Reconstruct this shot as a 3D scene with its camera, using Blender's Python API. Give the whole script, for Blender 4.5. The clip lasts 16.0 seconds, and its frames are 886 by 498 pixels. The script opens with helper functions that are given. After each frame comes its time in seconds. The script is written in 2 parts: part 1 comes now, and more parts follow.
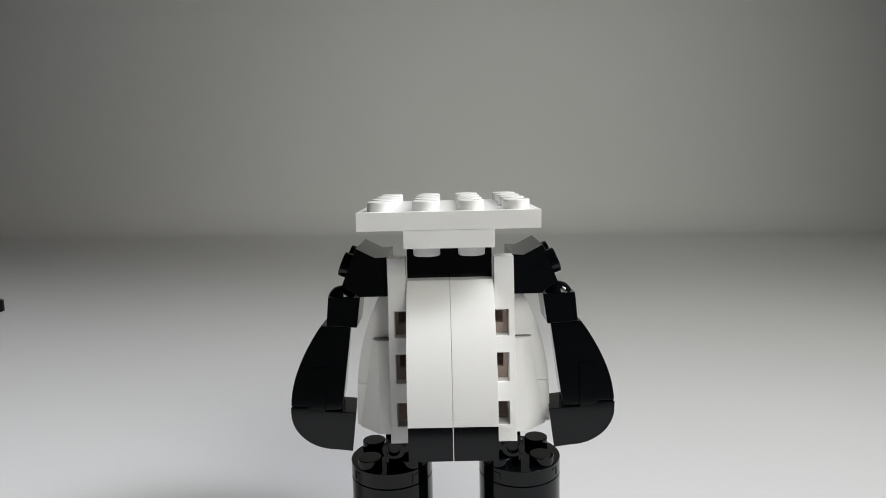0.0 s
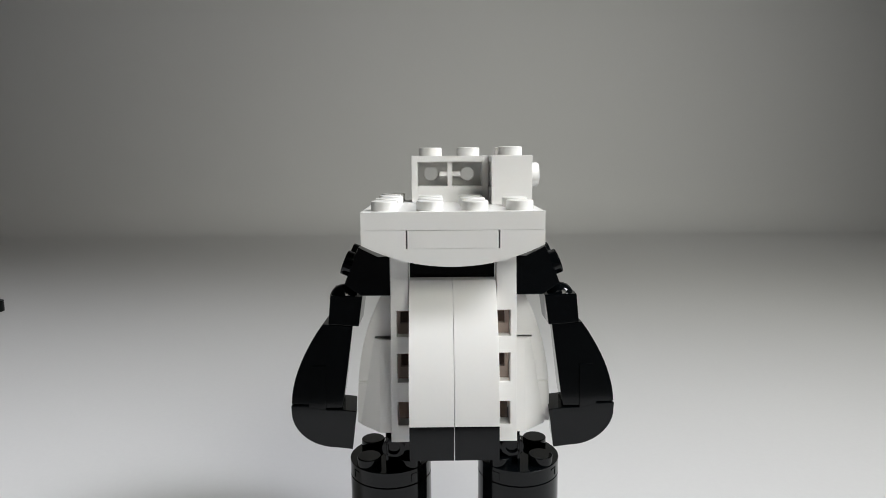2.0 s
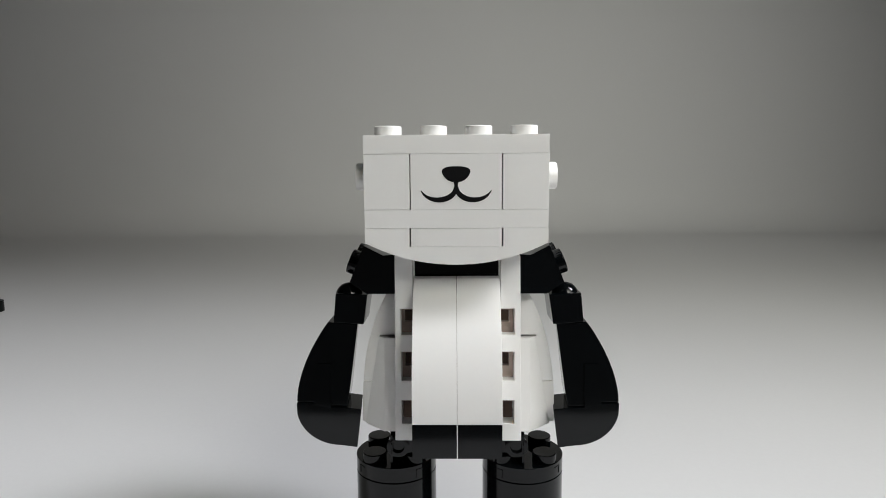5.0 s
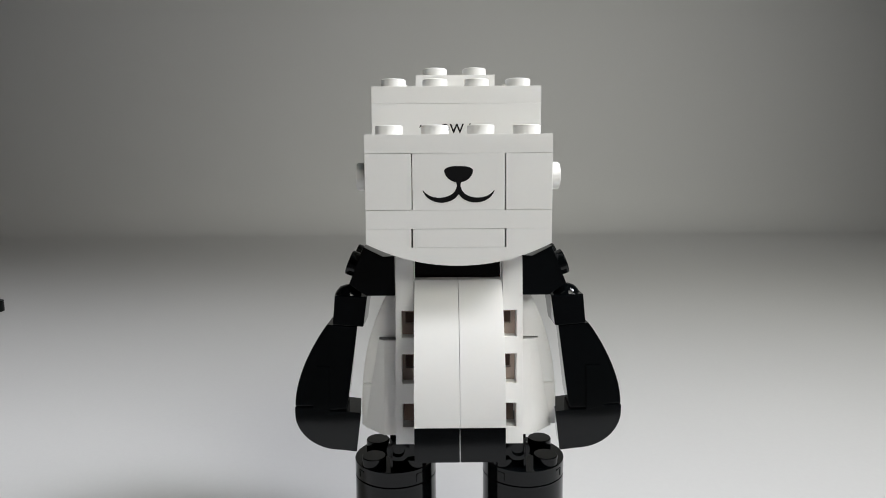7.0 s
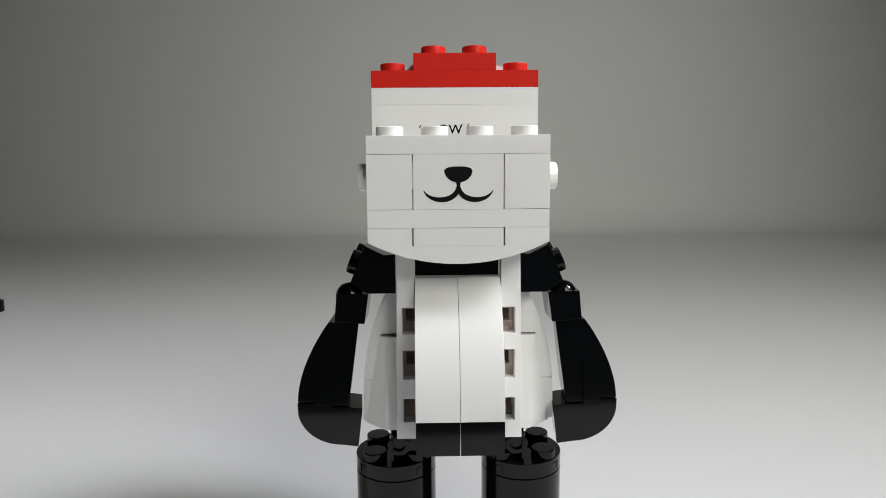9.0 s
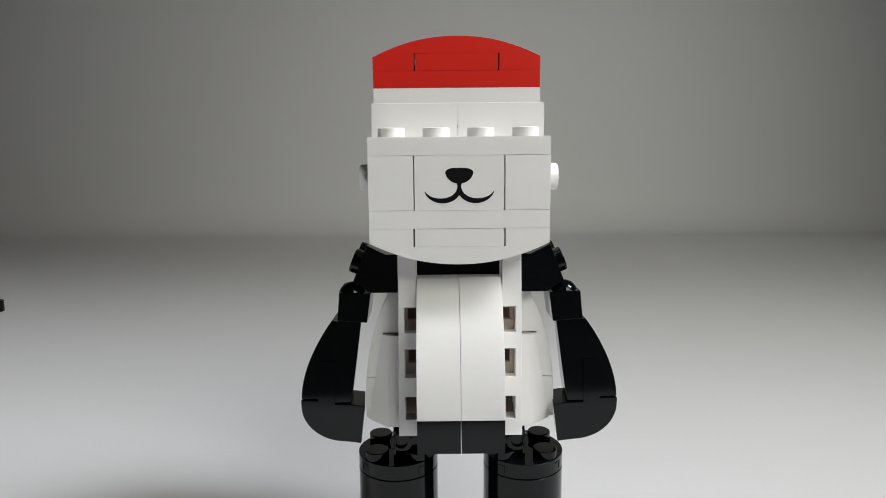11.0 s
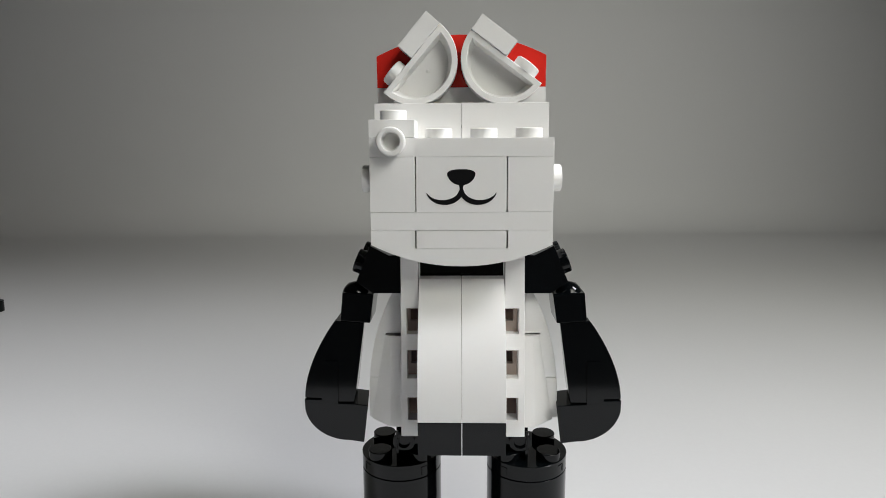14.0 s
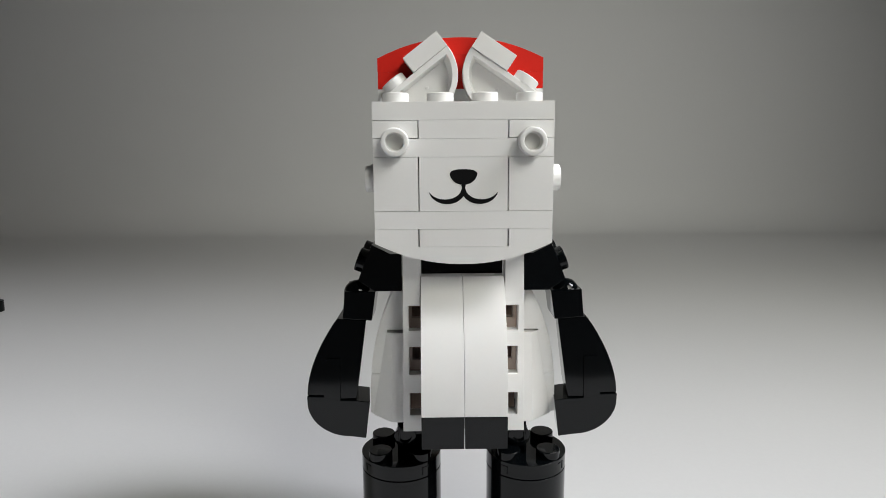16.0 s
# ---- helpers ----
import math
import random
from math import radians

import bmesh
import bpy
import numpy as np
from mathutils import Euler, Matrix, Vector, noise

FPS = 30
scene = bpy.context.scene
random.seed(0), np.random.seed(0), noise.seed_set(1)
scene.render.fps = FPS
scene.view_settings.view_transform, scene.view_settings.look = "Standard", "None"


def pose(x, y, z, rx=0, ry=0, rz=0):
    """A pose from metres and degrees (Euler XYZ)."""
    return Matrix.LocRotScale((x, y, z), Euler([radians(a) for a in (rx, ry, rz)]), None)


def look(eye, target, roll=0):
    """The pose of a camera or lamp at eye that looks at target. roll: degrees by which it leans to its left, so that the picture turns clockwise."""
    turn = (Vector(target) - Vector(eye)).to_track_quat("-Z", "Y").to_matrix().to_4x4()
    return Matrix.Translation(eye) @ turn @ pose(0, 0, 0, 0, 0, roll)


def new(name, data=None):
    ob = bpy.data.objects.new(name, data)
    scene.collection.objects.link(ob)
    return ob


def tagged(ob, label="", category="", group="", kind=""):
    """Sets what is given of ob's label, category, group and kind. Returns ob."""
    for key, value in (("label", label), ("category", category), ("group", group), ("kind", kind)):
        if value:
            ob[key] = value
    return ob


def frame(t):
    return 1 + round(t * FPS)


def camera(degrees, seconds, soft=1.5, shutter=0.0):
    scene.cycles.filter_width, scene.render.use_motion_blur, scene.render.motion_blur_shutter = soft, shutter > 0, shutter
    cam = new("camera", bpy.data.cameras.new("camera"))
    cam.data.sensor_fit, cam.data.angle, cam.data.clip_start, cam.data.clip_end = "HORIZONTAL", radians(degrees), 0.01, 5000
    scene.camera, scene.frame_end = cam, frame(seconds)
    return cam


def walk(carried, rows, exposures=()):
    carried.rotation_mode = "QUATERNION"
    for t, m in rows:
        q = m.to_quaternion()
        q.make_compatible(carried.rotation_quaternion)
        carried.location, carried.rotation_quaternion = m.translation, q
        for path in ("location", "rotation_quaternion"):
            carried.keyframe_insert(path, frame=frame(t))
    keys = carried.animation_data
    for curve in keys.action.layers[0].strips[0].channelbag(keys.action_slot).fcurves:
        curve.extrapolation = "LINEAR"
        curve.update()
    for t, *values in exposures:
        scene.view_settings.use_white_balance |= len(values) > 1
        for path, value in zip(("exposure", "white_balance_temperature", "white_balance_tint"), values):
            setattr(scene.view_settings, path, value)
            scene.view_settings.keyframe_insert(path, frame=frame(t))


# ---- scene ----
cam = camera(70.24, 16.0, 0.9)
EYE = pose(0.00129, -0.1081, 0.0842, 0, 0, 1.731) @ pose(0, 0, 0, -8.158) @ pose(0, 0, 0, 0, 0.594) @ pose(0, 0, 0, 90)
walk(cam, [(0.0, EYE), (16.0, EYE)])

# ---- light: daylight from a window beside the table, and a warmer fill added unseen over the camera to brighten the upright card ----
world = bpy.data.worlds.new("world")
scene.world = world
world.use_nodes = True
wn = world.node_tree.nodes
sky = wn.new("ShaderNodeTexSky")
sky.sky_type, sky.sun_disc, sky.sun_elevation, sky.sun_rotation = "NISHITA", False, radians(35), radians(120)
world.node_tree.links.new(sky.outputs[0], wn["Background"].inputs[0])
wn["Background"].inputs[1].default_value = 0.05
day = bpy.data.lights.new("window_light", "AREA")
day.shape, day.size, day.size_y, day.energy, day.color = "RECTANGLE", 0.55, 0.60, 6.6, (0.99, 1.0, 1.04)
day.spread = radians(53.9)
window_light = new("window_light", day)
window_light.matrix_world = look((0.844, -0.271, 1.063), (-0.261, -0.498, -0.018))
# added fill with no known source: brightens the upright card and the toy
lamp = bpy.data.lights.new("added_fill", "AREA")
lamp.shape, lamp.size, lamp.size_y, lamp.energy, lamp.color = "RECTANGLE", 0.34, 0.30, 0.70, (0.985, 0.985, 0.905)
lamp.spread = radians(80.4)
added_fill = new("added_fill", lamp)
added_fill.matrix_world = look((0.300, -0.280, 0.420), (0.055, 0.360, 0.090))
scene.view_settings.exposure = 0.0


# ---- materials ----
def material(name, colour, rough, vary=0.04, grain=900.0, bump=0.02, stain=60.0, coat=0.0, spec=0.5, deep=0.0, plain=False):
    """A surface with a fine grain and larger, fainter stains."""
    m = bpy.data.materials.new(name)
    m.use_nodes = True
    n, l = m.node_tree.nodes, m.node_tree.links
    b = n["Principled BSDF"]
    co = n.new("ShaderNodeTexCoord")
    small, large = n.new("ShaderNodeTexNoise"), n.new("ShaderNodeTexNoise")
    small.inputs["Scale"].default_value, large.inputs["Scale"].default_value = grain, stain
    small.inputs["Detail"].default_value = large.inputs["Detail"].default_value = 3
    for t in (small, large):
        l.new(co.outputs["Object"], t.inputs["Vector"])
    both = n.new("ShaderNodeMath")
    both.operation = "ADD"
    l.new(small.outputs["Fac"], both.inputs[0])
    l.new(large.outputs["Fac"], both.inputs[1])
    ramp = n.new("ShaderNodeValToRGB")
    ramp.color_ramp.elements[0].position, ramp.color_ramp.elements[1].position = 0.2, 0.8
    if plain:
        l.new(small.outputs["Fac"], both.inputs[1])
    half = n.new("ShaderNodeMath")
    half.operation = "MULTIPLY"
    half.inputs[1].default_value = 0.5
    l.new(both.outputs[0], half.inputs[0])
    l.new(half.outputs[0], ramp.inputs[0])
    ramp.color_ramp.elements[0].color = (*[c * (1 - vary) for c in colour], 1)
    ramp.color_ramp.elements[1].color = (*[min(1, c * (1 + vary)) for c in colour], 1)
    l.new(ramp.outputs[0], b.inputs["Base Color"])
    r = n.new("ShaderNodeMapRange")
    r.inputs["To Min"].default_value, r.inputs["To Max"].default_value = rough * 0.8, min(1, rough * 1.25)
    l.new(large.outputs["Fac"], r.inputs["Value"])
    b.inputs["Roughness"].default_value = rough
    if not plain:
        l.new(r.outputs[0], b.inputs["Roughness"])
    b.inputs["Specular IOR Level"].default_value = spec
    b.inputs["Coat Weight"].default_value = coat
    if deep:
        b.inputs["Subsurface Weight"].default_value, b.inputs["Subsurface Scale"].default_value = deep, 0.001
        b.inputs["Subsurface Radius"].default_value = (1.0, 0.9, 0.8)
    bp = n.new("ShaderNodeBump")
    bp.inputs["Strength"].default_value, bp.inputs["Distance"].default_value = bump, 0.0002
    l.new(small.outputs["Fac"], bp.inputs["Height"])
    l.new(bp.outputs[0], b.inputs["Normal"])
    return m


WHITE = material("white_plastic", (0.80, 0.793, 0.776), 0.34, 0.006, 1800, 0.004, deep=0.1, plain=True, spec=0.4)
BLACK = material("black_plastic", (0.0016, 0.0022, 0.0027), 0.085, 0.05, 1500, 0.0, plain=True, spec=0.26)
RED = material("red_plastic", (0.62, 0.022, 0.014), 0.25, 0.02, 1800, 0.004, plain=True)
INK = material("black_print", (0.004, 0.004, 0.0045), 0.5, 0.1, 2000, 0.0, spec=0.15)
BROWN = material("brown_plastic", (0.20, 0.135, 0.105), 0.35, 0.05, 1200, 0.015)
TAN = material("tan_plastic", (0.36, 0.29, 0.25), 0.35, 0.04, 1200, 0.01)
PAPER = material("white_card", (0.70, 0.70, 0.70), 0.75, 0.02, 700, 0.08, 9)
PAINT = material("wall_paint", (0.55, 0.53, 0.51), 0.8, 0.04, 250, 0.1, 3)
WOOD = material("table_wood", (0.032, 0.030, 0.029), 0.5, 0.25, 120, 0.1, 8)

# ---- mesh helpers: all sizes of the toy are in millimetres ----
MM = 0.001
GAP = 0.035


def weigh_normals(me, widest=40):
    """Normals weighted by area: flat faces stay flat and the rounding keeps to the narrow edges."""
    near = [[] for v in me.vertices]
    for p in me.polygons:
        for i in p.vertices:
            near[i].append((p.normal.copy(), p.area))
    least, out = math.cos(radians(widest)), []
    for p in me.polygons:
        for i in p.vertices:
            total = Vector((0, 0, 0))
            for nor, area in near[i]:
                if nor.dot(p.normal) > least:
                    total += nor * (area * 1e6)
            out.append(total.normalized() if total.length > 1e-9 else p.normal.copy())
    me.normals_split_custom_set(out)


def mesh(name, bm, mat, angle=18):
    bmesh.ops.recalc_face_normals(bm, faces=bm.faces)
    me = bpy.data.meshes.new(name)
    bm.to_mesh(me)
    bm.free()
    me.materials.append(mat)
    me.polygons.foreach_set("use_smooth", [True] * len(me.polygons))
    me.set_sharp_from_angle(angle=radians(angle))
    weigh_normals(me)
    return me


def part(name, bm, mat, parent, label="", at=(0, 0, 0), turn=(0, 0, 0)):
    """One mesh object under a thing or a part; bm and at in millimetres."""
    bmesh.ops.scale(bm, vec=(MM, MM, MM), verts=bm.verts)
    ob = new(name, mesh(name, bm, mat))
    ob.parent = parent
    ob.matrix_basis = pose(at[0] * MM, at[1] * MM, at[2] * MM, *turn)
    set_studs(ob, mat)
    return tagged(ob, label)


def soften(bm, geom, width, segs=2):
    bmesh.ops.bevel(bm, geom=geom, offset=width, segments=segs, profile=0.6, affect="EDGES", clamp_overlap=True)


def box(bm, x0, x1, y0, y1, z0, z1, soft=0.08):
    b = bmesh.new()
    bmesh.ops.create_cube(b, size=1.0)
    for v in b.verts:
        v.co = (x0 + (v.co.x + 0.5) * (x1 - x0), y0 + (v.co.y + 0.5) * (y1 - y0), z0 + (v.co.z + 0.5) * (z1 - z0))
    if soft:
        soften(b, b.edges[:], soft)
    join(bm, b)


def join(bm, other, m=None):
    tmp = bpy.data.meshes.new("tmp")
    if m is not None:
        bmesh.ops.transform(other, matrix=m, verts=other.verts)
    other.to_mesh(tmp)
    other.free()
    bm.from_mesh(tmp)
    bpy.data.meshes.remove(tmp)


def prism(bm, outline, y0, y1, soft=0.14):
    """An outline of (x, z) points, given depth from y0 to y1."""
    b = bmesh.new()
    front = [b.verts.new((x, y0, z)) for x, z in outline]
    back = [b.verts.new((x, y1, z)) for x, z in outline]
    b.faces.new(front)
    b.faces.new(back[::-1])
    for i in range(len(outline)):
        j = (i + 1) % len(outline)
        b.faces.new((front[i], back[i], back[j], front[j]))
    bmesh.ops.recalc_face_normals(b, faces=b.faces)
    if soft:
        soften(b, [e for e in b.edges if len(e.link_faces) == 2 and e.calc_face_angle(0) > 0.6], soft)
    join(bm, b)


def lathe(bm, rings, m=None, segs=28):
    """A turned form about z from (radius, height) rings, closed at both ends."""
    b = bmesh.new()
    loops = []
    for r, z in rings:
        loops.append([b.verts.new((r * math.cos(2 * math.pi * i / segs), r * math.sin(2 * math.pi * i / segs), z)) for i in range(segs)])
    for a, c in zip(loops, loops[1:]):
        for i in range(segs):
            j = (i + 1) % segs
            b.faces.new((a[i], a[j], c[j], c[i]))
    b.faces.new(loops[0][::-1])
    b.faces.new(loops[-1])
    join(bm, b, m)


STUD = ((2.4, -0.05), (2.4, 1.5), (2.34, 1.62), (2.22, 1.7))


PENDING = []  # poses of the studs of the part that is being made
STUD_MESH = {}


def stud(bm, x, y, z, turn=(0, 0, 0)):
    PENDING.append(Matrix.Translation((x, y, z)) @ Euler([radians(a) for a in turn]).to_matrix().to_4x4())


def moved(bm, m):
    """Moves a part in the making, and its studs with it."""
    bmesh.ops.transform(bm, matrix=m, verts=bm.verts)
    PENDING[:] = [m @ p for p in PENDING]
    return bm


def set_studs(parent, mat):
    if mat.name not in STUD_MESH:
        b = bmesh.new()
        lathe(b, STUD, Matrix.Scale(MM, 4))
        STUD_MESH[mat.name] = mesh("stud", b, mat)
    for m in PENDING:
        ob = new("stud", STUD_MESH[mat.name])
        ob.parent = parent
        ob.matrix_basis = Matrix.Translation(m.translation * MM) @ m.to_3x3().to_4x4()
    PENDING.clear()


def studs(bm, nx, ny, z):
    for i in range(nx):
        for j in range(ny):
            stud(bm, (i - (nx - 1) / 2) * 8, (j - (ny - 1) / 2) * 8, z)


def plate(nx, ny, plates=1, top=True):
    """A plate or brick nx by ny studs, its base at z = 0, centred."""
    bm = bmesh.new()
    h = 3.2 * plates
    side = 0.15 if nx == 2 else 2 * GAP
    box(bm, -nx * 4 + side, nx * 4 - side, -ny * 4 + GAP, ny * 4 - GAP, 0.012, h - 0.012, 0.04)
    if top:
        studs(bm, nx, ny, h)
    return bm


def bow(inverted=False):
    """A double-curved slope four studs long, with a two-stud notch in its flat side."""
    arc = []
    for i in range(25):
        x = -16 + GAP + i * (32 - 2 * GAP) / 24
        arc.append((x, 2.55 + 3.85 * (1 - (abs(x) / 16) ** 2.1)))
    flat = [(16 - GAP, 0.005), (8.16, 0.005), (8.16, 3.205), (-8.16, 3.205), (-8.16, 0.005), (-16 + GAP, 0.005)]
    out = arc + flat
    if inverted:
        out = [(x, 6.4 - z) for x, z in out]
    bm = bmesh.new()
    prism(bm, out, -4 + GAP, 4 - GAP, 0.03)
    return bm


# ---- the table, the card and the room ----
def card():
    """One sheet: flat on the table, bent up behind into an upright ground."""
    bm = bmesh.new()
    fold, bend, high = 0.635, 0.05, 0.95
    # front edge stops short; the dark table beyond replaces shade below the camera
    line = [(-0.086 + i * (fold - bend + 0.086) / 40, 0.0) for i in range(41)]
    line += [(fold - bend + bend * math.sin(a), bend - bend * math.cos(a)) for a in [math.pi / 2 * i / 14 for i in range(1, 15)]]
    line += [(fold + 0.01 * i / 30, bend + (high - bend) * i / 30) for i in range(1, 31)]
    xs = [-0.85 + 1.6 * i / 40 for i in range(41)]
    rows = [[bm.verts.new((x, y, z - 0.0002 + 0.0)) for x in xs] for y, z in line]
    for a, b in zip(rows, rows[1:]):
        for i in range(40):
            bm.faces.new((a[i], a[i + 1], b[i + 1], b[i]))
    ob = new("backdrop", mesh("backdrop", bm, PAPER, 60))
    ob.modifiers.new("thickness", "SOLIDIFY").thickness = -0.0006
    return tagged(ob, "matt white card sweep curving up behind the toy", "backdrop", kind="structure")


def slab(name, x0, x1, y0, y1, z0, z1, mat, label, category, kind="structure"):
    bm = bmesh.new()
    box(bm, x0, x1, y0, y1, z0, z1, 0)
    return tagged(new(name, mesh(name, bm, mat)), label, category, kind=kind)


card()
# unseen: its dark tone stands for camera shade mirrored in the black bricks
slab("table_top", -1.0, 0.79, -0.9, 0.80, -0.032, -0.0012, WOOD, "unseen dark wooden table top under the white card, standing in for shade near the camera", "table")
slab("floor", -2.2, 0.98, -2.2, 1.2, -0.80, -0.75, WOOD, "plain wooden floor of the room", "floor")
slab("ceiling", -2.2, 0.98, -2.2, 1.2, 1.75, 1.80, PAINT, "plain white ceiling", "ceiling")
slab("wall_west", -2.3, -2.2, -2.2, 1.2, -0.75, 1.75, PAINT, "plain pale wall", "wall")
slab("wall_south", -2.2, 0.88, -2.3, -2.2, -0.75, 1.75, PAINT, "plain pale wall", "wall")
slab("wall_north", -2.2, 0.88, 1.1, 1.2, -0.75, 1.75, PAINT, "plain pale wall", "wall")


def wall_east():
    """The wall with the window's opening through it."""
    bm = bmesh.new()
    for y0, y1, z0, z1 in ((-2.2, -0.6, -0.75, 1.75), (0.06, 1.2, -0.75, 1.75), (-0.6, 0.06, -0.75, 0.72), (-0.6, 0.06, 1.4, 1.75)):
        box(bm, 0.88, 0.98, y0, y1, z0, z1, 0)
    return tagged(new("wall_east", mesh("wall_east", bm, PAINT)), "pale wall with a window opening beside the table", "wall", kind="structure")


wall_east()

# ---- the toy: x to its left hand's side, y = 0 at the face, z = 0 under the head ----
panda = tagged(new("brick_panda"), "black and white brick-built toy panda standing on white card", "toy")
BASE = 72.0


def at(x, y, z):
    return (x, y - 16, z + BASE)


def fixed(name, bm, mat, label="", grow=(1.008, 1.018)):
    """A part made in the toy's own measures, with no move of its own. grow: its width and height, adjusted about the head's base."""
    for v in bm.verts:
        v.co.x, v.co.z = v.co.x * grow[0], v.co.z * grow[1]
    for m in PENDING:
        m.translation = (m.translation.x * grow[0], m.translation.y, m.translation.z * grow[1])
    return part(name, moved(bm, Matrix.Translation(at(0, 0, 0))), mat, panda, label)


def mirror(outline, s):
    return [(x * s, z) for x, z in outline]


def belly(s):
    bm = bmesh.new()
    line = []
    for i in range(17):
        u = i / 16
        line.append((-3.2 + 9.4 * u ** 2.2, -34.05 + 24.2 * u))
    line += [(10.0, -9.85), (10.0, -34.05)]
    prism(bm, line, 0.03, 7.95, 0.07)
    bmesh.ops.transform(bm, matrix=Matrix(((0, s, 0, 0), (1, 0, 0, 0), (0, 0, 1, 0), (0, 0, 0, 1))), verts=bm.verts)
    fixed("belly_slope", bm, WHITE, "white curved belly slope", (1.0, 1.008))


def hip(s):
    bm = bmesh.new()
    box(bm, min(s * 0.07, s * 7.95), max(s * 0.07, s * 7.95), -3.0, 8.5, -40.35, -34.15)
    fixed("hip_brick", bm, BLACK, "black brick under the belly", (1.0, 1.008))


def lean(bm, dx, beyond=-99.0):
    """Sets a part a little aside: the toy is not pressed together evenly."""
    for v in bm.verts:
        v.co.x += dx if v.co.x > beyond else 0.0


def strap(s):
    """Upright white bricks beside the belly with three square holes."""
    out = [(8.05, -40.4), (11.7, -40.4), (11.25, -5.5), (8.05, -5.5)]
    for top, low in ((-15.25, -20.15), (-23.3, -28.8), (-32.6, -37.1)):
        out += [(8.05, top), (10.35, top), (10.35, low), (8.05, low)]
    bm = bmesh.new()
    prism(bm, mirror(out, s), 5.6, 9.0, 0.1)
    if s > 0:
        lean(bm, 0.35, 9.0)
    fixed("side_strap", bm, WHITE, "white upright brick row with square holes")
    # the upper two holes are half closed behind, round a smaller dark opening
    for top, low in ((-15.25, -20.15), (-23.3, -28.8)):
        lintel, sill = top - 0.14 * (top - low), low + 0.40 * (top - low)
        out = [(7.9, low - 0.3), (10.6, low - 0.3), (10.6, top + 0.3), (7.9, top + 0.3), (7.9, lintel), (9.8, lintel), (9.8, sill), (7.9, sill)]
        bm = bmesh.new()
        prism(bm, mirror(out, s), 7.9, 9.2, 0.08)
        fixed("inner_brick", bm, TAN, "tan inner brick behind a square hole")


def core():
    bm = bmesh.new()
    box(bm, -11.0, 11.0, 13.0, 23.0, -40.3, -13.1)
    fixed("torso_core", bm, BROWN, "brown inner bricks seen through the square holes")
    bm = bmesh.new()
    box(bm, -7.9, 7.9, 9.1, 23, -13, -3.4)
    box(bm, -7.0, 7.0, 10, 22, -3.5, -0.05)
    fixed("neck_brick", bm, BLACK, "black neck brick")


def shoulder(s):
    out = [(11.6, -13.0), (16.9, -13.0), (20.1, -10.8), (17.3, -3.9), (16.4, -4.4), (13.7, -5.75), (11.6, -5.6)]
    bm = bmesh.new()
    prism(bm, mirror(out, s), 8.2, 23.5, 0.15)
    tilt = 69 * s
    for u, y in ((0.42, 12), (0.46, 20)):
        x, z = 20.1 + (17.3 - 20.1) * u, -10.8 + 7.2 * u
        stud(bm, x * s, y, z, (0, tilt, 0))
    fixed("shoulder", bm, BLACK, "black shoulder slope with studs on its outer side")


def upper_arm(s):
    bm = bmesh.new()
    prism(bm, mirror([(16.75, -13.1), (17.6, -18.75), (23.3, -18.3), (22.75, -12.85)], s), 8.0, 16.0, 0.18)
    if s > 0:
        lean(bm, 0.5)
    fixed("upper_arm", bm, BLACK, "black upper arm brick")
    bm = bmesh.new()
    lathe(bm, [(2.7 * math.cos(a) + 0.02, 2.7 * math.sin(a)) for a in [math.pi * (i / 14 - 0.5) for i in range(15)]], Matrix.Translation((20.6 * s, 11.0, -13.95)))
    box(bm, min(21.6 * s, 22.5 * s), max(21.6 * s, 22.5 * s), 10.5, 13.5, -13.5, -11.9, 0.3)
    fixed("elbow_hinge", bm, BLACK, "round black hinge on top of the arm")


def splay(bm, s):
    """The arms taper towards the back."""
    for v in bm.verts:
        v.co.x = 24 * s + (v.co.x - 24 * s) * (1 - 0.02 * (v.co.y - 8))


def forearm(s):
    out = [(18.7, -18.8), (20.7, -32.6), (21.15, -34.55), (24.1, -34.6), (27.6, -33.9), (30.85, -33.8)]
    for i in range(1, 12):
        u = i / 12
        out.append((30.85 - 6.4 * u ** 1.75, -33.8 + 15.5 * u))
    out += [(24.4, -18.3)]
    bm = bmesh.new()
    prism(bm, mirror(out, s), 8.2, 16.0, 0.16)
    splay(bm, s)
    fixed("forearm", bm, BLACK, "black curved forearm slope")
    out = [(18.35, -35.2), (21.2, -34.9), (24.2, -34.8), (27.6, -34.05), (30.87, -33.95)]
    for i in range(1, 13):
        a = math.pi / 2 * i / 12
        out.append((22.4 + 8.47 * math.cos(a), -35.2 - 7.2 * math.sin(a)))
    out += [(19.35, -42.8)]
    bm = bmesh.new()
    prism(bm, mirror(out, s), 7.9, 16.0, 0.16)
    prism(bm, mirror([(24.25, -34.9), (24.05, -26.3), (26.65, -26.3), (27.5, -34.2)], s), 7.9, 8.5, 0.06)
    splay(bm, s)
    fixed("hand_slope", bm, BLACK, "rounded black paw slope")


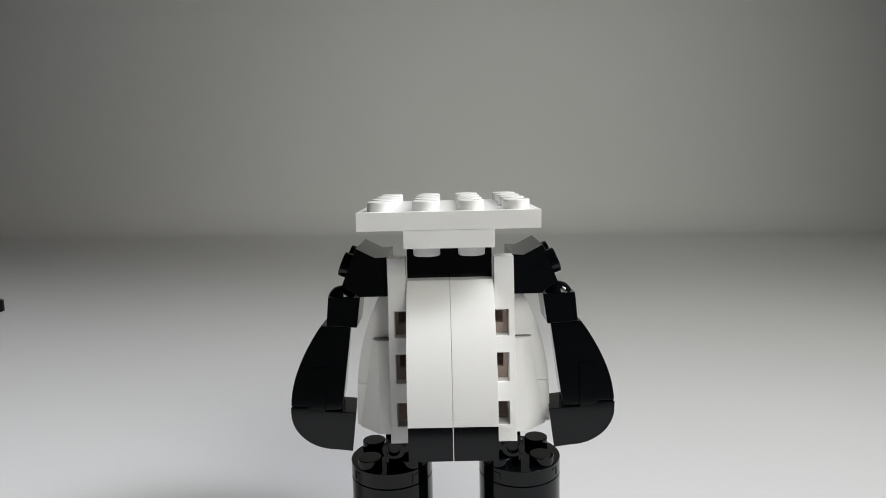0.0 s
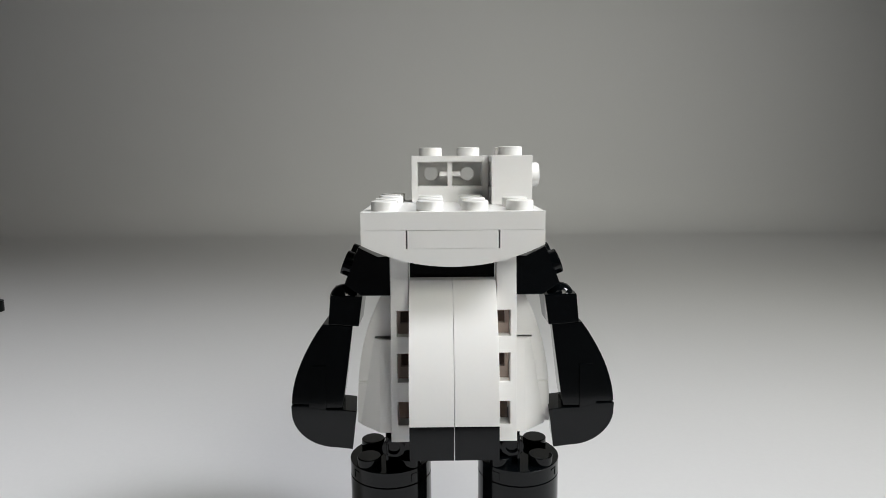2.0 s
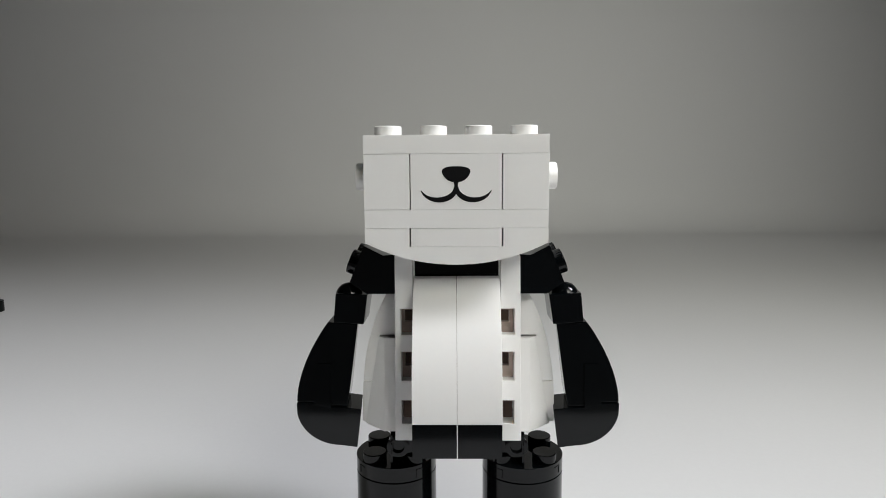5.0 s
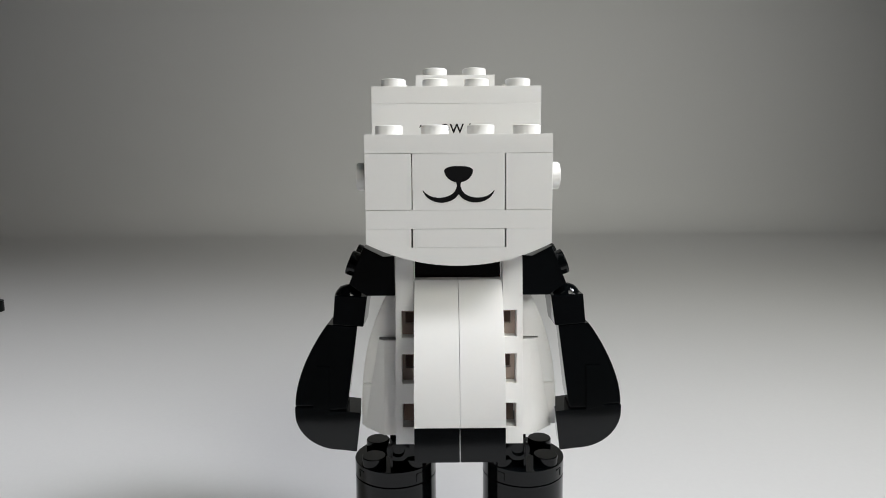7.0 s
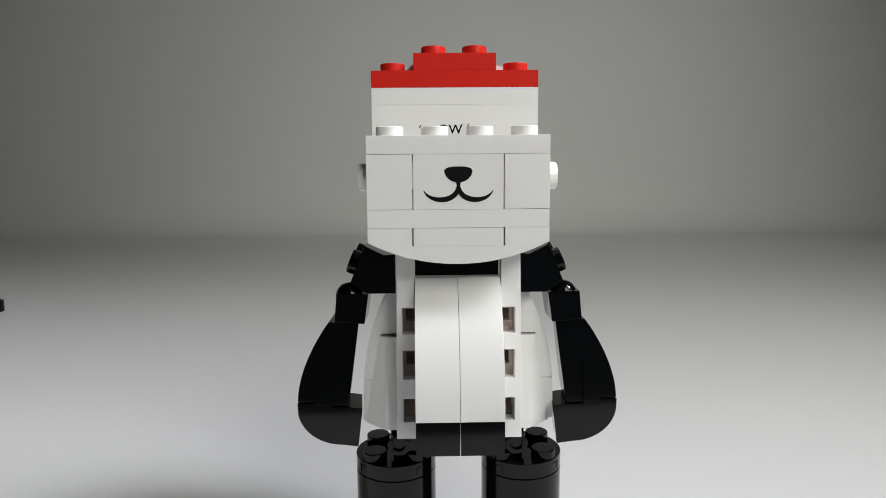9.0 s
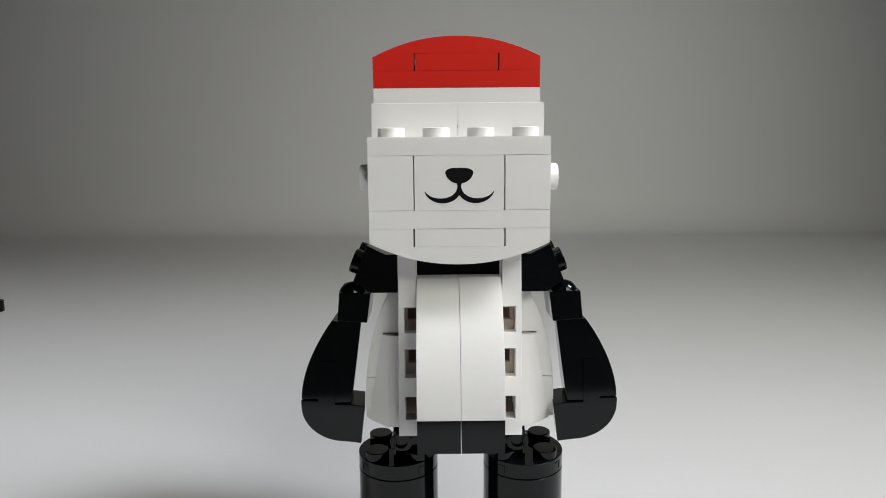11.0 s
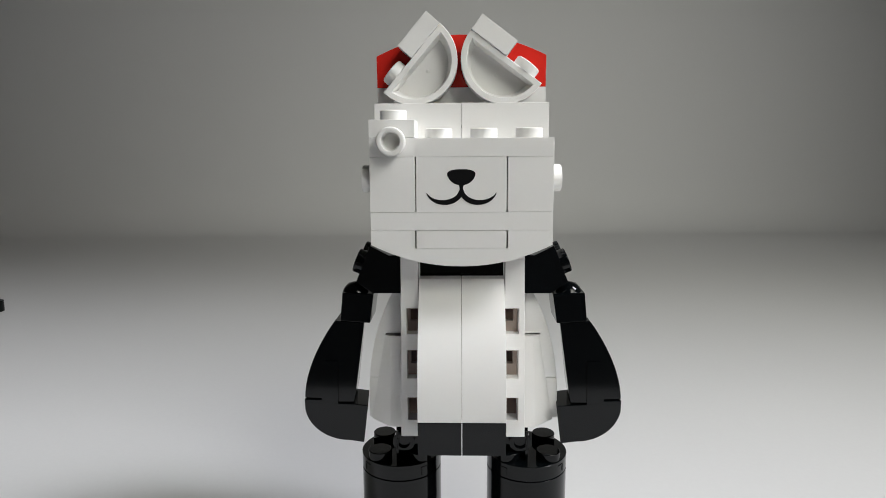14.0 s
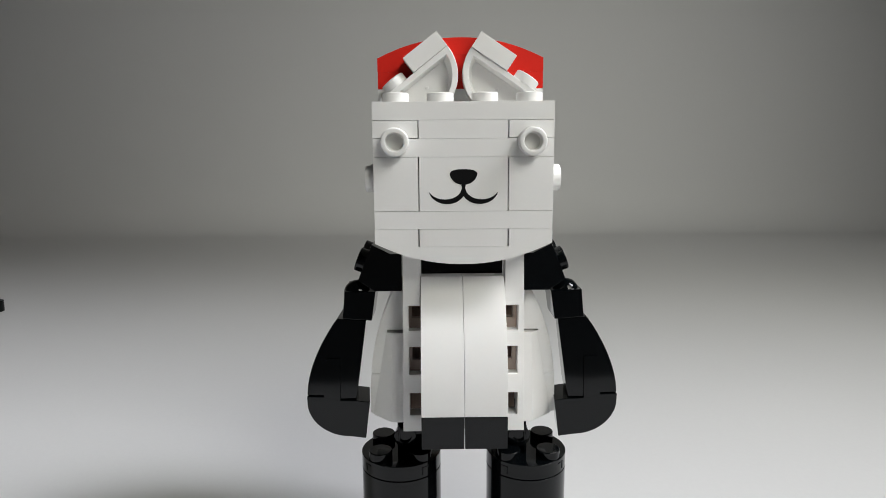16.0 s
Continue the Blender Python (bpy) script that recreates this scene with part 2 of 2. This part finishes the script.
def flank(s):
    """The side of the body: two curved slopes and a bevelled cheek in front of them."""
    def edge(z):
        u = (z + 38.6) / 25.2
        return 18.5 - 5.0 * max(0, u) ** 2.7
    for z0, z1 in ((-30.35, -13.4), (-38.6, -30.45)):
        slot = [(11.2, -21.4), (14.9, -21.4), (14.9, -21.72), (11.2, -21.72)] if z1 > -20 else []
        out = [(11.2, z1)] + slot + [(11.2, z0)] + [(edge(z0 + (z1 - z0) * i / 12), z0 + (z1 - z0) * i / 12) for i in range(13)]
        bm = bmesh.new()
        prism(bm, mirror(out, s), 10.56, 22.0, 0.12)
        if s > 0:
            lean(bm, 0.4)
        fixed("flank_slope", bm, WHITE, "white curved side slope of the body")
    bm = bmesh.new()
    b = bmesh.new()
    top, low = -21.75, -40.3
    pts = [(11.6, 9.6, top), (13.9, 9.6, top), (15.0, 10.5, top), (11.6, 9.6, low), (14.2, 9.6, low), (18.0, 10.5, -38.9), (11.6, 10.55, top), (11.6, 10.55, low), (15.0, 10.55, top), (18.0, 10.55, -38.9), (14.2, 10.55, low)]
    v = [b.verts.new((x * s, y, z)) for x, y, z in pts]
    for f in ((0, 1, 4, 3), (1, 2, 5, 4), (0, 6, 8, 2, 1), (3, 4, 10, 7), (4, 5, 9, 10), (2, 8, 9, 5), (6, 7, 10, 9, 8), (0, 3, 7, 6)):
        b.faces.new([v[i] for i in f])
    bmesh.ops.recalc_face_normals(b, faces=b.faces)
    soften(b, b.edges[:], 0.06, 1)
    join(bm, b)
    fixed("flank_cheek", bm, WHITE, "white bevelled slope beside the belly")


LEGS = []


def leg(s):
    """A leg of stacked round bricks, and the clip that holds it."""
    cx, cy = 13.05 * s + 0.4, 15.8
    top = round_piece(cx, cy, -50.9, -47.8, True)
    for a in (-52, 38):
        turn = Matrix.Translation((cx, cy, -49.45)) @ Euler((0, 0, radians(a if s < 0 else -a))).to_matrix().to_4x4()
        for x0, x1, z0, z1 in ((-0.7, -0.45, -0.8, 0.8), (-0.7, 0.9, 0.6, 0.8)):
            b = bmesh.new()
            box(b, min(x0 * -s, x1 * -s), max(x0 * -s, x1 * -s), -8.32, -8.0, z0, z1, 0.05)
            join(top, b, turn)
    root = fixed("leg", top, BLACK, "black round plate with four studs", (1, 1))
    LEGS.append(root)
    low = -51.0
    for h in (9.5, 9.5):
        bm = round_piece(cx, cy, low - h, low, False)
        bmesh.ops.translate(bm, vec=at(0, 0, 0), verts=bm.verts)
        part("round_brick", bm, BLACK, root)
        low -= h + 0.1
    bm = round_piece(cx, cy, -72.0, low, False)
    bmesh.ops.translate(bm, vec=at(0, 0, 0), verts=bm.verts)
    part("foot_plate", bm, BLACK, root)
    bm = bmesh.new()
    box(bm, min(7 * s, 13.2 * s), max(7 * s, 13.2 * s), 10.4, 22.6, -46.9, -40.45, 0.3)
    m = Matrix.Translation((11.6 * s, 10.0, -43.2)) @ Euler((radians(90), 0, 0)).to_matrix().to_4x4()
    lathe(bm, ((1.2, -1.0), (2.1, -1.0), (2.2, 0.9), (1.9, 1.0), (1.3, 1.0), (1.2, 0.3)), m)
    box(bm, min(12.6 * s, 13.1 * s), max(12.6 * s, 13.1 * s), 9.0, 10.5, -46.9, -41.0, 0.1)
    fixed("hip_clip", bm, BLACK, "black clip joint above the leg")


def round_piece(cx, cy, z0, z1, top):
    bm = bmesh.new()
    m = Matrix.Translation((cx, cy, 0))
    lathe(bm, ((8.1, z0), (8.22, z0 + 0.1), (8.22, z1 - 0.1), (8.1, z1)), m, 56)
    if top:
        for dx in (-4, 4):
            for dy in (-4, 4):
                stud(bm, cx + dx, cy + dy, z1)
    return bm


for s in (-1, 1):
    belly(s)
    hip(s)
    strap(s)
    shoulder(s)
    upper_arm(s)
    forearm(s)
    flank(s)
    leg(s)
core()

# ---- the head: pieces that are set down one after another ----
PLACED = []


def piece(name, bm, mat, label, step, where, turn=(0, 0, 0), lift=0.0):
    """A piece that lies ready on the card behind the camera until its step, then sits on the toy."""
    ob = part(name, bm, mat, panda, label, at(*where), turn)
    PLACED.append([ob, lift, [(step, pose(*[c * MM for c in at(*where)], *turn))]])
    return ob


def tube(bm, rings, m, segs=28):
    """A turned ring about z; its (radius, height) outline closes on itself."""
    b = bmesh.new()
    loops = [[b.verts.new((r * math.cos(2 * math.pi * i / segs), r * math.sin(2 * math.pi * i / segs), z)) for i in range(segs)] for r, z in rings]
    for a, c in zip(loops, loops[1:] + loops[:1]):
        for i in range(segs):
            j = (i + 1) % segs
            b.faces.new((a[i], a[j], c[j], c[i]))
    join(bm, b, m)


def holed_wall(bm, x0, x1, z0, z1, cx, cz, r, y0, y1):
    """A wall with a round hole through it."""
    b = bmesh.new()
    segs = 32
    loops = {}
    for y in (y0, y1):
        ring, rim = [], []
        for i in range(segs):
            a = 2 * math.pi * (i + 0.5) / segs
            c, q = math.cos(a), math.sin(a)
            k = min(((x1 if c > 0 else x0) - cx) / c, ((z1 if q > 0 else z0) - cz) / q)
            ring.append(b.verts.new((cx + r * c, y, cz + r * q)))
            rim.append(b.verts.new((cx + k * c, y, cz + k * q)))
        loops[y] = ring, rim
        for i in range(segs):
            j = (i + 1) % segs
            b.faces.new((ring[i], ring[j], rim[j], rim[i]))
    for p in (0, 1):
        for i in range(segs):
            j = (i + 1) % segs
            b.faces.new((loops[y0][p][i], loops[y0][p][j], loops[y1][p][j], loops[y1][p][i]))
    join(bm, b)


def clip_brick():
    """A one by two brick with two studs on its front side (-y) and an open, ribbed back."""
    bm = bmesh.new()
    h, w, t, k = 9.6, 8 - GAP, 1.2, 6.7
    for x0, x1 in ((-w, -k), (k, w)):
        box(bm, x0, x1, -4 + GAP, 4 - GAP, 0.03, h - 0.03, 0.1)
    box(bm, -k, k, -4 + GAP, -4 + t, 0.03, 3.0, 0)
    box(bm, -k, k, -4 + GAP, -4 + t, 8.4, h - 0.03, 0)
    for x in (-4, 4):
        holed_wall(bm, max(x - 4, -k), min(x + 4, k), 3.0, 8.4, x, 5.7, 1.5, -4 + GAP, -4 + t)
    box(bm, -k, k, -4 + t, 4 - GAP, h - 1.25, h - 0.03, 0)
    box(bm, -k, k, -4 + t, 4 - GAP, 0.03, 3.3, 0)
    box(bm, -0.5, 0.5, -3, 3.7, 3.2, h - 1.2, 0.08)
    box(bm, -2.2, 2.2, 2.6, 3.6, 5.4, 6.3, 0.08)
    for x in (-4, 4):
        tube(bm, ((1.5, 0), (2.4, 0), (2.4, 1.5), (2.25, 1.7), (1.6, 1.7), (1.5, 1.6)), Matrix.Translation((x, -4 + GAP, 5.7)) @ Euler((radians(90), 0, 0)).to_matrix().to_4x4())
    studs(bm, 2, 1, h)
    return bm


def turned(bm, degrees):
    return moved(bm, Matrix.Rotation(radians(degrees), 4, "Z"))


# below the head, and the first plate: there from the start
bm = plate(4, 4)
part("head_plate", bm, WHITE, panda, "white four by four plate", at(0, 16, 0))
bm = bmesh.new()
box(bm, -7.9, 7.9, -4 + GAP, 4 - GAP, -3.2, -GAP)
for x in (-4, 4):
    stud(bm, x, 0, -3.2, (180, 0, 0))
part("jaw_plate", bm, WHITE, panda, "white plate with studs downwards", at(0, 4, 0))

piece("jaw_slope", bow(True), WHITE, "white curved jaw slope", 0, (0, 4, -6.4))
piece("back_brick", turned(clip_brick(), 180), WHITE, "white brick with an open ribbed side", 1, (0, 28, 3.2))
piece("side_brick", turned(clip_brick(), 90), WHITE, "white brick with studs on its side", 2, (12, 24, 3.2))
piece("side_brick", turned(clip_brick(), -90), WHITE, "white brick with studs on its side", 3, (-12, 24, 3.2))
piece("cheek_brick", turned(clip_brick(), 90), WHITE, "white cheek brick with studs on its side", 4, (12, 8, 3.2))
piece("cheek_brick", turned(clip_brick(), -90), WHITE, "white cheek brick with studs on its side", 5, (-12, 8, 3.2))
muzzle = piece("muzzle_brick", plate(2, 1, 3), WHITE, "white brick printed with a black nose and smile", 6, (0, 4, 3.2))
piece("brow_plate", plate(4, 1), WHITE, "white one by four plate", 7, (0, 4, 12.8))
HAT = 13.1
printed = piece("printed_brick", plate(4, 1, 3), WHITE, "white brick with small black lettering", 8, (0, HAT + 4, 12.8))
piece("crown_plate", plate(4, 2), WHITE, "white two by four plate", 9, (0, HAT + 8, 22.4))
piece("small_plate", plate(2, 1), WHITE, "small white plate", 10, (0, HAT + 12, 25.6))
piece("back_bow", bow(), WHITE, "white curved slope", 11, (0, HAT + 12, 25.6))
piece("cap_plate", plate(4, 1), RED, "red one by four plate", 12, (0, HAT + 4, 25.6))
piece("cap_small_plate", plate(2, 1), RED, "red one by two plate", 13, (0, HAT + 4, 28.8))
piece("cap_bow", bow(), RED, "red curved cap slope", 14, (0, HAT + 4, 28.8))


def panel():
    """A thin-walled one by two panel."""
    bm = bmesh.new()
    box(bm, -8 + GAP, 8 - GAP, -2.5, -1.55, 0.03, 9.57, 0.12)
    box(bm, -8 + GAP, 8 - GAP, -1.6, 2.4, 0.03, 1.4, 0.12)
    return bm


piece("brow_panel", panel(), WHITE, "thin white wall panel", 15, (-8, 10.5, 12.8))
piece("brow_panel", panel(), WHITE, "thin white wall panel", 16, (8, 10.5, 12.8))


def frame_prism(bm, outer, inner, y0, y1):
    """A wall between two outlines of as many (x, z) points, from y0 to y1, its front edges rounded and its hollow narrowing."""
    b = bmesh.new()
    mid = [((a[0] * 0.93 + c[0] * 0.07), (a[1] * 0.93 + c[1] * 0.07)) for a, c in zip(outer, inner)]
    mid2 = [((a[0] * 0.07 + c[0] * 0.93), (a[1] * 0.07 + c[1] * 0.93)) for a, c in zip(outer, inner)]
    bowl = [[(x * k, -3.4 + (z + 3.4) * k) for x, z in inner] for k in (0.955, 0.87)]
    rings = [[b.verts.new((x, y, z)) for x, z in line] for line, y in ((outer, y1), (outer, y0 + 0.1), (mid, y0), (mid2, y0), (inner, y0 + 0.1), (bowl[0], y0 * 0.3 + y1 * 0.7), (bowl[1], y1))]
    for p, q in zip(rings, rings[1:]):
        for i in range(len(p)):
            j = (i + 1) % len(p)
            b.faces.new((p[i], p[j], q[j], q[i]))
    join(bm, b)


def ear():
    """An open half-round shell with two studs on its flat side, at z = 0."""
    bm = bmesh.new()
    big, thin, drop = 8.0, 1.12, 0.5
    low = math.asin((thin - drop) / (big - thin))
    arc = [math.pi + math.pi * i / 28 for i in range(29)]
    outer = [(-big, -drop / 2)] + [(big * math.cos(a), big * math.sin(a) - drop) for a in arc] + [(big, -drop / 2)]
    arc = [math.pi + low + (math.pi - 2 * low) * i / 30 for i in range(31)]
    inner = [((big - thin) * math.cos(a), (big - thin) * math.sin(a) - drop) for a in arc]
    for i in range(13):
        outer.append((big - 2 * big * i / 12, 0.0))
        inner.append((inner[30][0] * (1 - i / 6) * 0.999, -thin))
    frame_prism(bm, outer, inner, 0.0, 3.02)
    prism(bm, outer, 3.0, 4.0, 0.1)
    lathe(bm, ((0.35, 0), (0.3, 0.15), (0.15, 0.2)), Matrix.Translation((0.4, 3.02, -3.4)) @ Euler((radians(90), 0, 0)).to_matrix().to_4x4(), 10)
    for x in (-4, 4):
        stud(bm, x, 2.2, 0)
    return bm


def ear_tile():
    bm = bmesh.new()
    box(bm, -4 + GAP, 4 - GAP, -0.3, 4.3, 0.03, 3.3)
    return bm


def ear_pose(x, y, z, tilt, along=0.0):
    return pose(*[c * MM for c in at(x, y, z)], 0, tilt, 0) @ pose(along * MM, 0, 0)


EAR_LEFT = [(17, -10.12, 8.6, 29.46, -52.4), (18, -8.93, 8.6, 30.72, -39.1), (19, -8.92, 8.6, 30.62, -41.1), (20, -9.98, 8.6, 30.69, -44.2), (21, -9.02, 8.6, 30.4, -49.0), (22, -9.1, 9.05, 28.5, -37.7), (24, -8.88, 9.05, 28.2, -37.5)]
EAR_RIGHT = [(18, 8.46, 8.6, 30.26, 53.8), (19, 8.68, 8.6, 30.39, 50.1), (20, 7.6, 8.6, 30.67, 38.4), (21, 8.24, 8.6, 30.57, 36.8), (22, 8.3, 9.05, 28.1, 36.7), (24, 8.55, 9.05, 28.4, 33.5)]
for rows, from_step, side in ((EAR_LEFT, 19, 4.0), (EAR_RIGHT, 20, -4.0)):
    k, x, y, z, a = rows[0]
    ob = piece("ear", ear(), WHITE, "white half-round shell as an ear", k, (x, y, z), (0, a, 0), 8.0)
    PLACED[-1][2] = [(k, ear_pose(x, y, z, a)) for k, x, y, z, a in rows]
    tile = piece("ear_tile", ear_tile(), WHITE, "small smooth white tile on the ear", from_step, (x, y, z), (0, a, 0), 1.0)
    keys = [(max(k, from_step), ear_pose(x, y, z, a, side)) for k, x, y, z, a in rows]
    PLACED[-1][2] = [r for i, r in enumerate(keys) if i + 1 == len(keys) or keys[i + 1][0] > r[0]]


def eye():
    """A small plate with an open ring that hangs in front of its lower edge."""
    bm = bmesh.new()
    box(bm, -4 + GAP, 4 - GAP, -4 + GAP, 4 - GAP, 3.3, 6.35)
    stud(bm, 0, 0, 6.4)
    m = Matrix.Translation((0, -4.0, 2.65)) @ Euler((radians(90), 0, 0)).to_matrix().to_4x4()
    lathe(bm, ((2.45, 0.02), (2.45, 2.0), (2.38, 2.14), (2.22, 2.22), (1.78, 2.22), (1.64, 2.16), (1.56, 2.0), (1.45, 0.35), (1.3, 0.2)), m, 40)
    return bm


piece("eye_plate", eye(), WHITE, "small white plate with an open ring as an eye", 21, (-12, 4, 12.8))
piece("forehead_plate", plate(2, 1), WHITE, "white one by two plate", 22, (0, 4, 16.0))
piece("eye_plate", eye(), WHITE, "small white plate with an open ring as an eye", 23, (12, 4, 12.8))
piece("top_plate", plate(4, 1), WHITE, "white one by four plate", 24, (0, 4, 19.2))


# ---- prints ----
def stroke(points, widths, y):
    """A flat inked line of changing width through (x, z) points."""
    left, right = [], []
    for i, (x, z) in enumerate(points):
        a, b = points[max(0, i - 1)], points[min(len(points) - 1, i + 1)]
        dx, dz = b[0] - a[0], b[1] - a[1]
        d = math.hypot(dx, dz)
        left.append((x - dz / d * widths[i], z + dx / d * widths[i]))
        right.append((x + dz / d * widths[i], z - dx / d * widths[i]))
    return left + right[::-1]


def face_print():
    bm = bmesh.new()
    y0, y1 = -3.985, -3.93
    nose = []
    for i in range(40):
        a = 2 * math.pi * i / 40
        c, q = math.cos(a), math.sin(a)
        x = 2.4 * math.copysign(abs(c) ** (0.7 if q > 0 else 0.95), c)
        nose.append((x * 1.02, 9.85 + (0.8 * q if q > 0 else -1.95 * abs(q) ** 1.15)))
    prism(bm, [(x, z - 3.2) for x, z in nose], y0, y1, 0)
    prism(bm, [(-0.55, 5.3), (0.55, 5.3), (0.32, 4.3), (0.3, 3.4), (-0.3, 3.4), (-0.32, 4.3)], y0 - 0.004, y1, 0)
    for s in (-1, 1):
        pts, w = [], []
        for i in range(21):
            u = i / 20
            a = (u if u < 0.5 else u - 0.5) * math.pi
            x, z = (0.05 + 3.0 * (1 - math.cos(a)), 7.1 - 2.2 * math.sin(a)) if u < 0.5 else (3.05 + 3.0 * math.sin(a * 0.8) / 0.951, 4.9 + 1.65 * (1 - math.cos(a * 0.8)) / 0.691)
            pts.append((x * s, z - 3.2))
            w.append(0.05 + 0.41 * math.sin(math.pi * min(1, 0.25 + 0.75 * u)))
        prism(bm, stroke(pts, w, 0), y0 - 0.002 * (s + 3), y1, 0)
    part("nose_and_smile", bm, INK, muzzle, "glossy black printed nose and curved smile")


def lettering():
    cu = bpy.data.curves.new("lettering", "FONT")
    cu.body, cu.size, cu.extrude, cu.offset, cu.space_character = "OW", 2.5 * MM, 0.02 * MM, 0.035 * MM, 1.0
    tmp = new("lettering_tmp", cu)
    me = bpy.data.meshes.new_from_object(tmp.evaluated_get(bpy.context.evaluated_depsgraph_get()))
    bpy.data.objects.remove(tmp)
    me.name = "lettering"
    me.materials.clear()
    me.materials.append(INK)
    ob = new("lettering", me)
    ob.parent = printed
    ob.matrix_basis = pose(-3.28 * MM, -3.97 * MM, 4.1 * MM, 90, 0, 0)
    tagged(ob, "small black printed capital letters")
    bm = bmesh.new()
    for x, z in ((-7.0, 5.2), (2.25, 5.4)):
        prism(bm, [(x, z), (x + 0.2, z), (x + 0.5, z + 0.5), (x + 0.3, z + 0.55)], -3.985, -3.93, 0)
    part("printed_stroke", bm, INK, printed, "small black printed strokes")


face_print()
lettering()

# ---- a small dark piece lying apart on the card ----
def loose_piece():
    bm = bmesh.new()
    lathe(bm, ((3.6, 0.0), (4.0, 0.3), (4.0, 6.3), (3.7, 6.5)))
    bmesh.ops.scale(bm, vec=(MM, MM, MM), verts=bm.verts)
    ob = new("round_brick", mesh("round_brick", bm, BLACK))
    stud(bm, 0, 0, 6.5)
    set_studs(ob, BLACK)
    ob.location = (-0.2658, 0.2371, 0.0)
    tagged(ob, "small black round brick lying apart on the card", "toy brick")


loose_piece()

# ---- moves ----
STEPS = [3, 22, 41, 61, 80, 99, 119, 138, 157, 177, 196, 215, 235, 254, 273, 293, 312, 331, 351, 370, 389, 409, 428, 448, 467]
# step, x and y in millimetres, lean forward, lean sideways and turn in degrees: how the toy stands after each piece is pressed on
STANDS = [
    (-1, -0.40, 15.19, -0.29, -0.75, 1.47),
    (0, -1.00, 14.99, -0.29, -0.20, 2.59),
    (1, -1.51, 16.46, 0.28, 0.24, 2.54),
    (2, -1.02, 15.88, 0.08, 0.15, 2.24),
    (3, -0.96, 18.14, 0.51, 0.16, 2.28),
    (4, -0.45, 16.90, -0.75, 0.08, 1.69),
    (5, -0.00, 16.00, -1.11, 0.10, 0.00),
    (6, -0.04, 16.04, -0.88, 0.13, 0.30),
    (7, 0.02, 15.35, -0.93, 0.17, 0.47),
    (8, 0.08, 14.66, -0.99, 0.20, 0.63),
    (9, 0.14, 13.98, -1.05, 0.23, 0.79),
    (10, 0.03, 13.77, -1.11, 0.21, 1.97),
    (11, -0.53, 14.27, -1.01, 0.21, 4.05),
    (12, -0.47, 15.61, -0.96, 0.18, 4.13),
    (13, -0.12, 16.58, -0.77, 0.11, 2.83),
    (14, 0.02, 17.22, -0.48, 0.09, 2.55),
    (15, 0.15, 17.87, -0.19, 0.08, 2.26),
    (16, 0.28, 18.51, 0.10, 0.06, 1.98),
    (17, 0.41, 19.15, 0.39, 0.04, 1.70),
    (18, 0.82, 18.88, 0.44, 0.13, -0.01),
    (19, 0.76, 17.61, 0.21, 0.45, -0.88),
    (20, 1.17, 16.65, 0.07, 0.12, -0.64),
    (21, 0.96, 18.88, 0.96, 0.23, -0.03),
    (22, 2.05, 19.57, 0.87, -0.65, 0.20),
    (23, 1.46, 20.16, 0.77, -0.69, 2.31),
    (24, 0.76, 21.62, 1.10, 0.16, 2.22),
]


# step and millimetres by which the legs swing forward under the leaning body
SWING = {-1: 1.2, 0: 1.2, 1: 1.5, 2: 1.4, 3: 1.4, 4: 0.3, 15: 0.6, 16: 1.2, 17: 1.8, 18: 2.4, 19: 2.4, 20: 2.0, 21: 1.4, 22: 2.4, 23: 3.0, 24: 3.8}


def held(rows, last=480):
    """Rows that hold each pose until the next frame number, then change at once."""
    out = []
    for i, (n, m) in enumerate(rows):
        end = rows[i + 1][0] - 1 if i + 1 < len(rows) else last
        out.append((n / FPS, m))
        if end > n:
            out.append((end / FPS, m))
    return out


def motions():
    rows = []
    for k, x, y, rx, ry, rz in STANDS:
        m = pose(x * MM, y * MM, 0, 0, 0, rz) @ pose(0, 0, 0, 0, ry) @ pose(0, 0, 0, rx)
        rows.append((0 if k < 0 else STEPS[k], m))
    walk(panda, held(rows))
    swing = [(0 if k < 0 else STEPS[k], pose(0, -MM * SWING.get(k, 0.0), 0)) for k, *_ in STANDS]
    for ob in LEGS:
        walk(ob, held(swing))
    for i, (ob, lift, keys) in enumerate(PLACED):
        wait = pose((-0.24 + 0.048 * (i % 8)), -0.66 - 0.045 * (i // 8), lift * MM)
        walk(ob, held([(0, wait)] + [(STEPS[k], m) for k, m in keys]))


motions()
